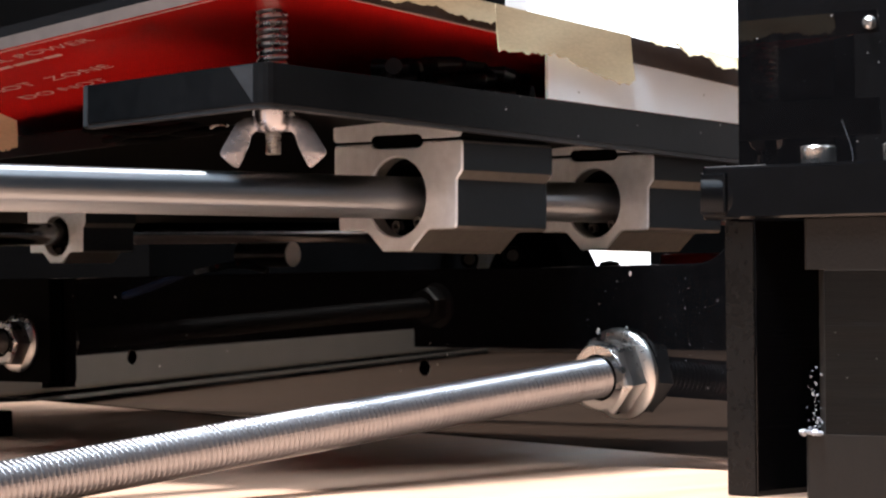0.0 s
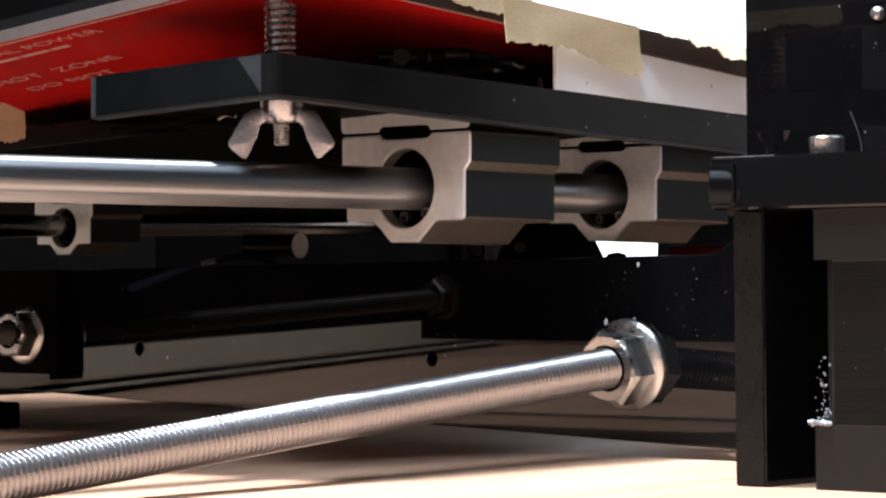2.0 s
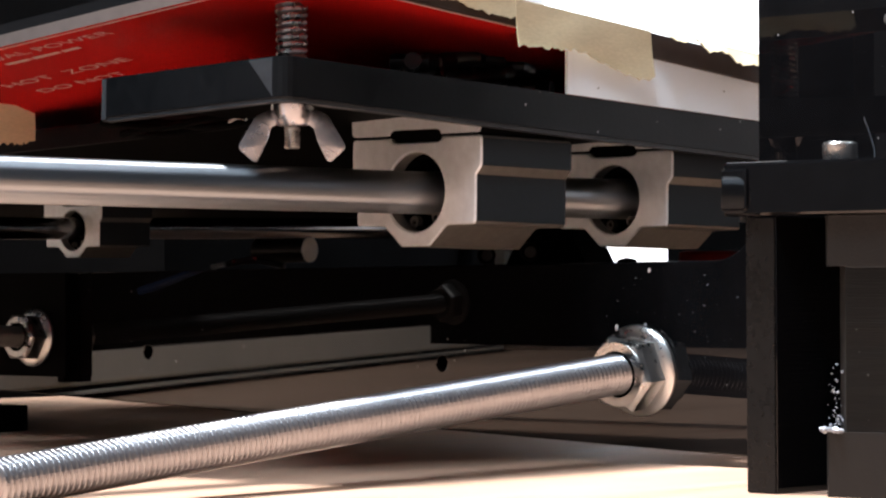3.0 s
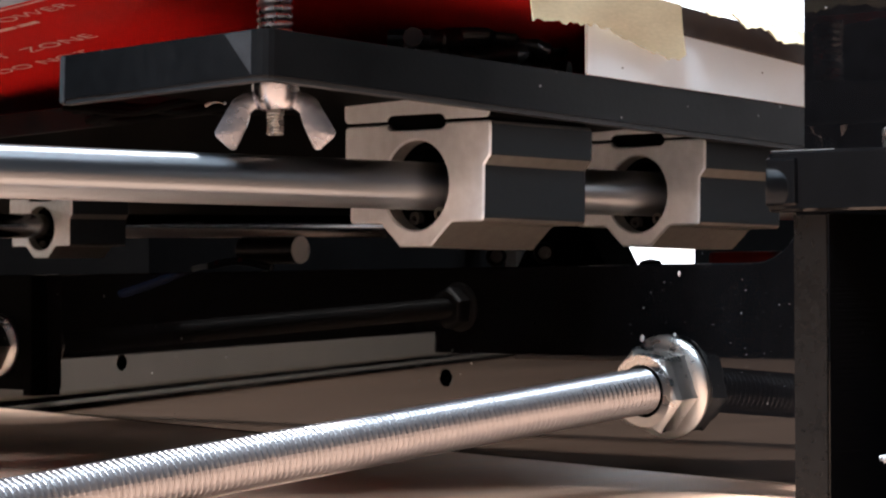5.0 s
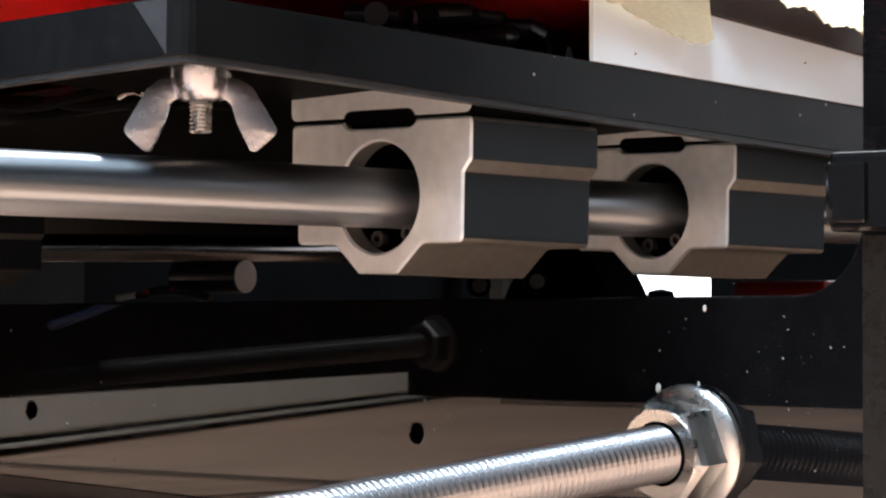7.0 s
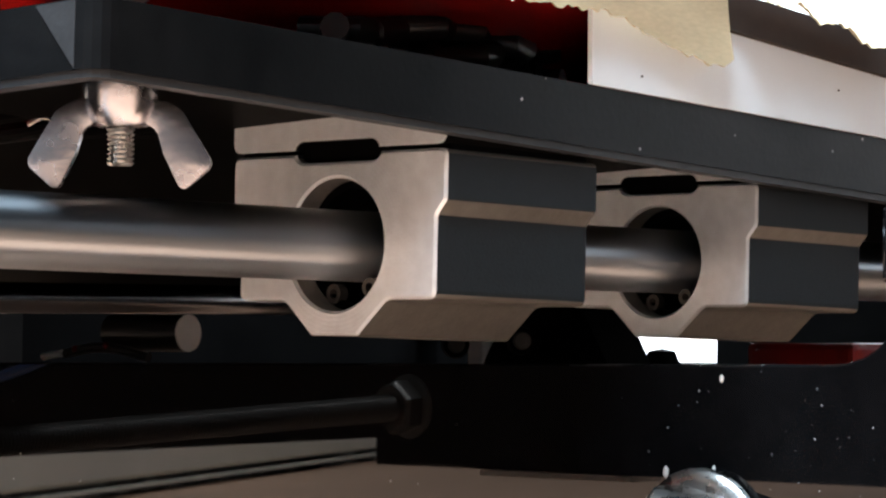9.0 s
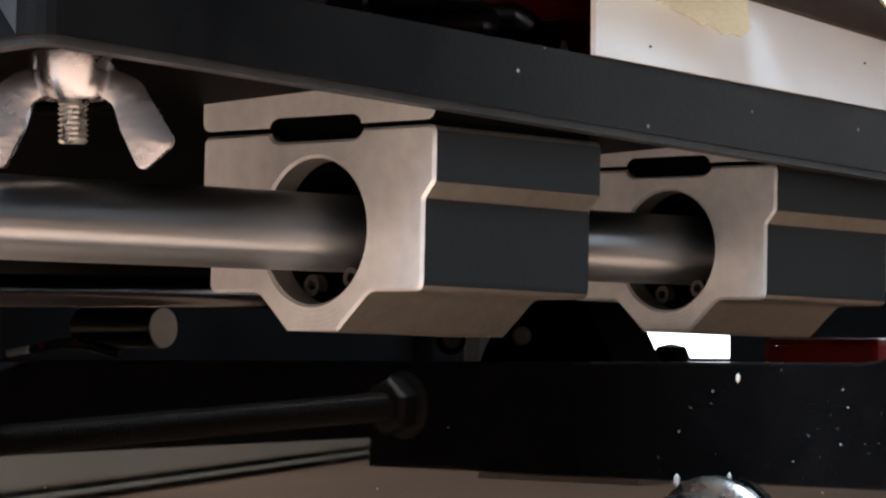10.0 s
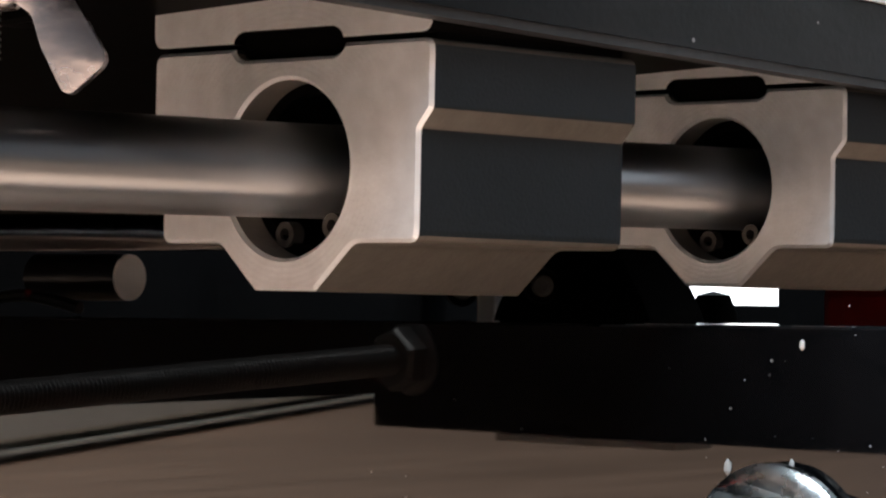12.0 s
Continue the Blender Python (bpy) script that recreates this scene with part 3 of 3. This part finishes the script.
def stepper_motor():
    t = thing("stepper_motor", -11.5, -124.4, -52, "dark stepper motor with laminated steel body", "motor")
    def chamfered(half, c, z0, z1, depth):
        pts = [(0, -half + c), (c, -half), (depth - c, -half), (depth, -half + c), (depth, half - c), (depth - c, half), (c, half), (0, half - c)]
        bm = bmesh.new()
        lo = [bm.verts.new((x, y, z0)) for x, y in pts]
        hi = [bm.verts.new((x, y, z1)) for x, y in pts]
        bm.faces.new(lo)
        bm.faces.new(hi)
        for k in range(8):
            bm.faces.new((lo[k], lo[(k + 1) % 8], hi[(k + 1) % 8], hi[k]))
        return bm
    part("lower_cap", chamfered(21, 1.2, 0, 10.6, 42), MOTOR_CAP, t, bevel=0.3)
    part("upper_cap", chamfered(21, 1.2, 37.4, 45.7, 42), MOTOR_CAP, t, bevel=0.3)
    part("core", chamfered(20.4, 4.2, 10.6, 37.4, 41), LAMINATE, t, "fine dark steel laminations")
    fins = []
    for k in range(66):
        z = 10.8 + 0.4 * k
        fins.append(chamfered(20.41, 4.2, z, z + 0.26, 41.01))
    tagged(part("lamination", joined(*fins), LAMINATE, t), kind="stuff")
    for k in range(70):
        rng = random.Random(k)
        r = 0.07 + 0.22 * rng.random() ** 2
        bm = bmesh.new()
        bmesh.ops.create_icosphere(bm, subdivisions=1, radius=r)
        for v in bm.verts:
            v.co *= rng.uniform(0.6, 1.4)
        h = rng.random() ** 2
        part("glue_crumb", bm, GREY_FOIL, t, "pale dried glue", m=Matrix.Translation((rng.uniform(0.2, 2.6), 20.4 - rng.uniform(0, 2.2), 10.7 + 11 * h)))
    bead = [(-0.2 + 0.5 * math.sin(1.7 * k), 21.4 - 0.55 * k, 10.9 + 0.25 * math.sin(2.3 * k)) for k in range(9)]
    part("glue_bead", tube(bead, 0.42, 7), GREY_FOIL, t, "pale dried glue along the lower cap", smooth=True)
    return t


stepper_motor()


def cap_screw(x, y, z):
    t = thing("cap_screw", x, y, z, "bright steel socket cap screw on the mount plate", "screw", "cap screws on the motor mount")
    up = Matrix.Rotation(radians(-90), 4, "Y")
    part("head", lathe([(0, 0), (0, 2.7), (0.3, 2.9), (2.9, 2.9), (3.2, 2.6), (3.2, 1.5), (1.6, 1.4), (1.6, 0)], 36), ZINC, t, m=up, smooth=True)
    return t


cap_screw(-3, -101.0, 2.7)
cap_screw(-3, -117.6, 2.7)
hair = thing("hair_strand", 4, -101, 2.7, "thin curled fibre lying on the mount plate", "fibre")
part("strand", tube([(1.5 * math.sin(2.4 * k / 14) - 0.4, -0.6 * k / 2 + 0.02 * k * k, 0.1 + 7.5 * (1 - k / 14) ** 2) for k in range(15)], 0.05, 5), GREY_FOIL, hair)

# ---- dark parts behind and under the bed ----
rear = thing("rear_plate", 182, 90, -52, "matt black rear plate of the printer base", "plate")
y = lambda v: v - 90
# carried on out of view to -220 to block daylight from the table
outline = [(y(-220), 0), (y(280), 0), (y(280), 72), (y(124), 72), (y(124), 38), (y(90), 38), (y(90), 72), (y(82), 72), (y(78), 56), (y(-220), 56)]
part("plate", extrude_yz(outline, 0, 8), RUBBER, rear)
# one big black box added to fill the dark background at the left
box_ = thing("dark_filler_box", 240, 346, -52, "matt black box filling the dark background behind the printer", "box")
part("case", box(-190, 170, 0, 90, 0, 250), RUBBER, box_, bevel=2)
part("lid", box(-191, 171, -1, 91, 250, 260), RUBBER, box_, bevel=2)

loom = thing("cable_loom", 22, 6, 18.8, "black cable loom bunched between plate and bed", "cable")
for k in range(6):
    rng = random.Random(40 + k)
    pts = [(-18 + 38 * j / 12, rng.uniform(-3, 6) + 1.2 * math.sin(j * 0.9 + k), 1.6 + (k % 3) * 2.6 + 0.8 * math.sin(j * 0.7 + 2 * k)) for j in range(13)]
    part("cable", tube(pts, 1.7, 10), CABLE, loom, smooth=True)
for k in range(4):
    part("cable_tie", lathe([(0, 3.0), (0, 4.2), (1.2, 4.2), (1.2, 3.0), (0, 3.0)], 24), CABLE, loom, m=Matrix.Translation((-12 + 9 * k, 1, 4.0)), smooth=True)

end_cap = thing("capacitor", 64, 95.5, -12.6, "dark cylinder with a white end disc behind the frame", "capacitor")
axis = Matrix.Translation((0, 0, 2.9)) @ Matrix.Rotation(radians(97), 4, "Z")
part("can", lathe([(0.2, 0), (0.2, 2.8), (15, 2.8), (15, 0)], 36), CABLE, end_cap, m=axis, smooth=True)
part("end_disc", lathe([(-0.1, 0), (-0.1, 2.75), (0.3, 2.8), (0.3, 0)], 36), WHITE_CAP, end_cap, "white end disc", m=axis, smooth=True)

wire = thing("indicator_wire", 58, 106, -13.6, "black wire with small red marks behind the frame plate", "wire")
wp = [(0.3 * k - 2, 8 - 2.0 * k, 0.7 + 1.0 * math.sin(k * 0.45)) for k in range(9)]
part("sleeve", tube(wp, 0.75, 10), CABLE, wire, smooth=True)
part("white_lead", tube([(-2.2, 13, 0.2), (-2.1, 11, 0.5), (-2.0, 8.5, 0.8)], 0.6, 8), WHITE_CAP, wire, smooth=True)
for k in (1, 4):
    bm = bmesh.new()
    bmesh.ops.create_icosphere(bm, subdivisions=2, radius=0.55)
    part("red_mark", bm, RED_PLASTIC, wire, m=Matrix.Translation(Vector(wp[k]) + Vector((-0.5, -0.4, 0.3))), smooth=True)


def bolt_end(x, yv, z, r, length):
    t = thing("bolt_end", x, yv, z, "dull steel bolt end behind the frame plate", "bolt", "bolt ends behind the frame")
    turn = Matrix.Translation((0, 0, r)) @ Matrix.Rotation(radians(45), 4, "Z")
    part("shank", lathe([(0, 0.7), (0, r - 0.2), (0.2, r), (length, r), (length, 0), (0.6, 0), (0.6, 0.7), (0, 0.7)], 24), DULL, t, m=turn, smooth=True)
    part("sleeve", lathe([(0.9, r), (0.9, r + 0.7), (5, r + 0.9), (5, r)], 24), RUBBER, t, m=turn, smooth=True)
    return t


bolt_end(100, 75, -12.4, 1.3, 8)
bolt_end(96, 58, -11.8, 1.3, 8)

lump = thing("cable_clamp", 102, 59, -19, "black plastic cable clamp behind the frame", "clamp")
part("body", extrude_yz(rounded([(-13.5, 0), (13.5, 0), (12.5, 5), (6.5, 14.5), (-6.5, 14.5), (-12.5, 5)], 2.0), 0, 10), RUBBER, lump, bevel=0.5)
part("base", box(-1, 11, -15, 15, -3, 0), RUBBER, lump, "black foot of the clamp", bevel=0.4)
red_box = thing("red_connector", 112, 19, -24, "dark red plastic connector at the rear", "connector")
part("shell", box(0, 10, -9, 10.0, 0, 13.5), RED_PLASTIC, red_box, bevel=1.0)
clip = thing("plastic_clip", 112, 80.5, -19, "pale blue-grey plastic clip behind the frame plate", "clip")
part("body", box(0, 5, -3.6, 3.6, 0, 11.5), CARD, clip, bevel=0.8)
part("tongue", box(-2, 0.2, -1.6, 1.6, 2, 9), CARD, clip, bevel=0.4)
knob = thing("black_knob", 150, 76, -17.5, "small black knob in the bright gap", "knob")
part("cap", lathe([(0, 0), (0, 3.0), (3, 3.2), (5.5, 2.2), (6, 0)], 24), RUBBER, knob, m=Matrix.Rotation(radians(-90), 4, "Y"), smooth=True)

# flat white sheet filling the bright patch between plate and bed
card = thing("white_card", 70, -19.2, 15, "white sheet between carriage plate and bed", "card")
bm = bmesh.new()
low = lambda x: 19.7 - 0.056 * x - 15
high = lambda x: 36.6 - 0.1065 * (x + 47.3) - 15 + 0.3
vs = [[bm.verts.new((x - 70, dy, z)) for dy in (0, 0.7) for z in (low(x), high(x))] for x in (21.8, 45.0, 70.0, 98.0)]
for a, b in zip(vs, vs[1:]):
    bm.faces.new((a[0], b[0], b[1], a[1]))
    bm.faces.new((a[2], a[3], b[3], b[2]))
    bm.faces.new((a[0], a[2], b[2], b[0]))
    bm.faces.new((a[1], b[1], b[3], a[3]))
bm.faces.new((vs[0][0], vs[0][1], vs[0][3], vs[0][2]))
bm.faces.new((vs[-1][0], vs[-1][2], vs[-1][3], vs[-1][1]))
part("sheet", bm, CARD, card)
for k, (sx, sz) in enumerate(((-39.5, 4.9), (-1.5, 5.7))):
    bm = bmesh.new()
    bmesh.ops.create_icosphere(bm, subdivisions=1, radius=0.2)
    part("speck", bm, RUBBER, card, "dark speck", m=Matrix.Translation((sx, -0.05, sz)) @ Matrix.Diagonal((1.3, 0.3, 0.7, 1)))

blue = thing("blue_wire", -83, 245, -18, "blue insulated wire on the inside of the front plate", "wire")
part("sleeve", tube([(0, 24 - 5.2 * k, -1.5 + 0.95 * k + 0.06 * k * k) for k in range(9)], 1.1, 8), BLUE_WIRE, blue, smooth=True)

harness = thing("wire_harness", -14, 30, 13.0, "shiny black wires under the carriage plate", "cable")
for k in range(4):
    rng = random.Random(90 + k)
    pts = [(-4 + 2.2 * k + 1.4 * math.sin(0.8 * j + k), -14 + 4.0 * j, 1.4 - 0.35 * k + 0.9 * math.sin(0.55 * j + 1.7 * k)) for j in range(14)]
    part("wire", tube(pts, 0.8, 8), RUBBER, harness, smooth=True)
# short bright wire added as the small glints among the dark wires
part("glint_wire", tube([(-5, -4 + 1.2 * j, 1.0 + 0.5 * math.sin(0.9 * j)) for j in range(5)], 0.3, 8), ZINC, harness, smooth=True)
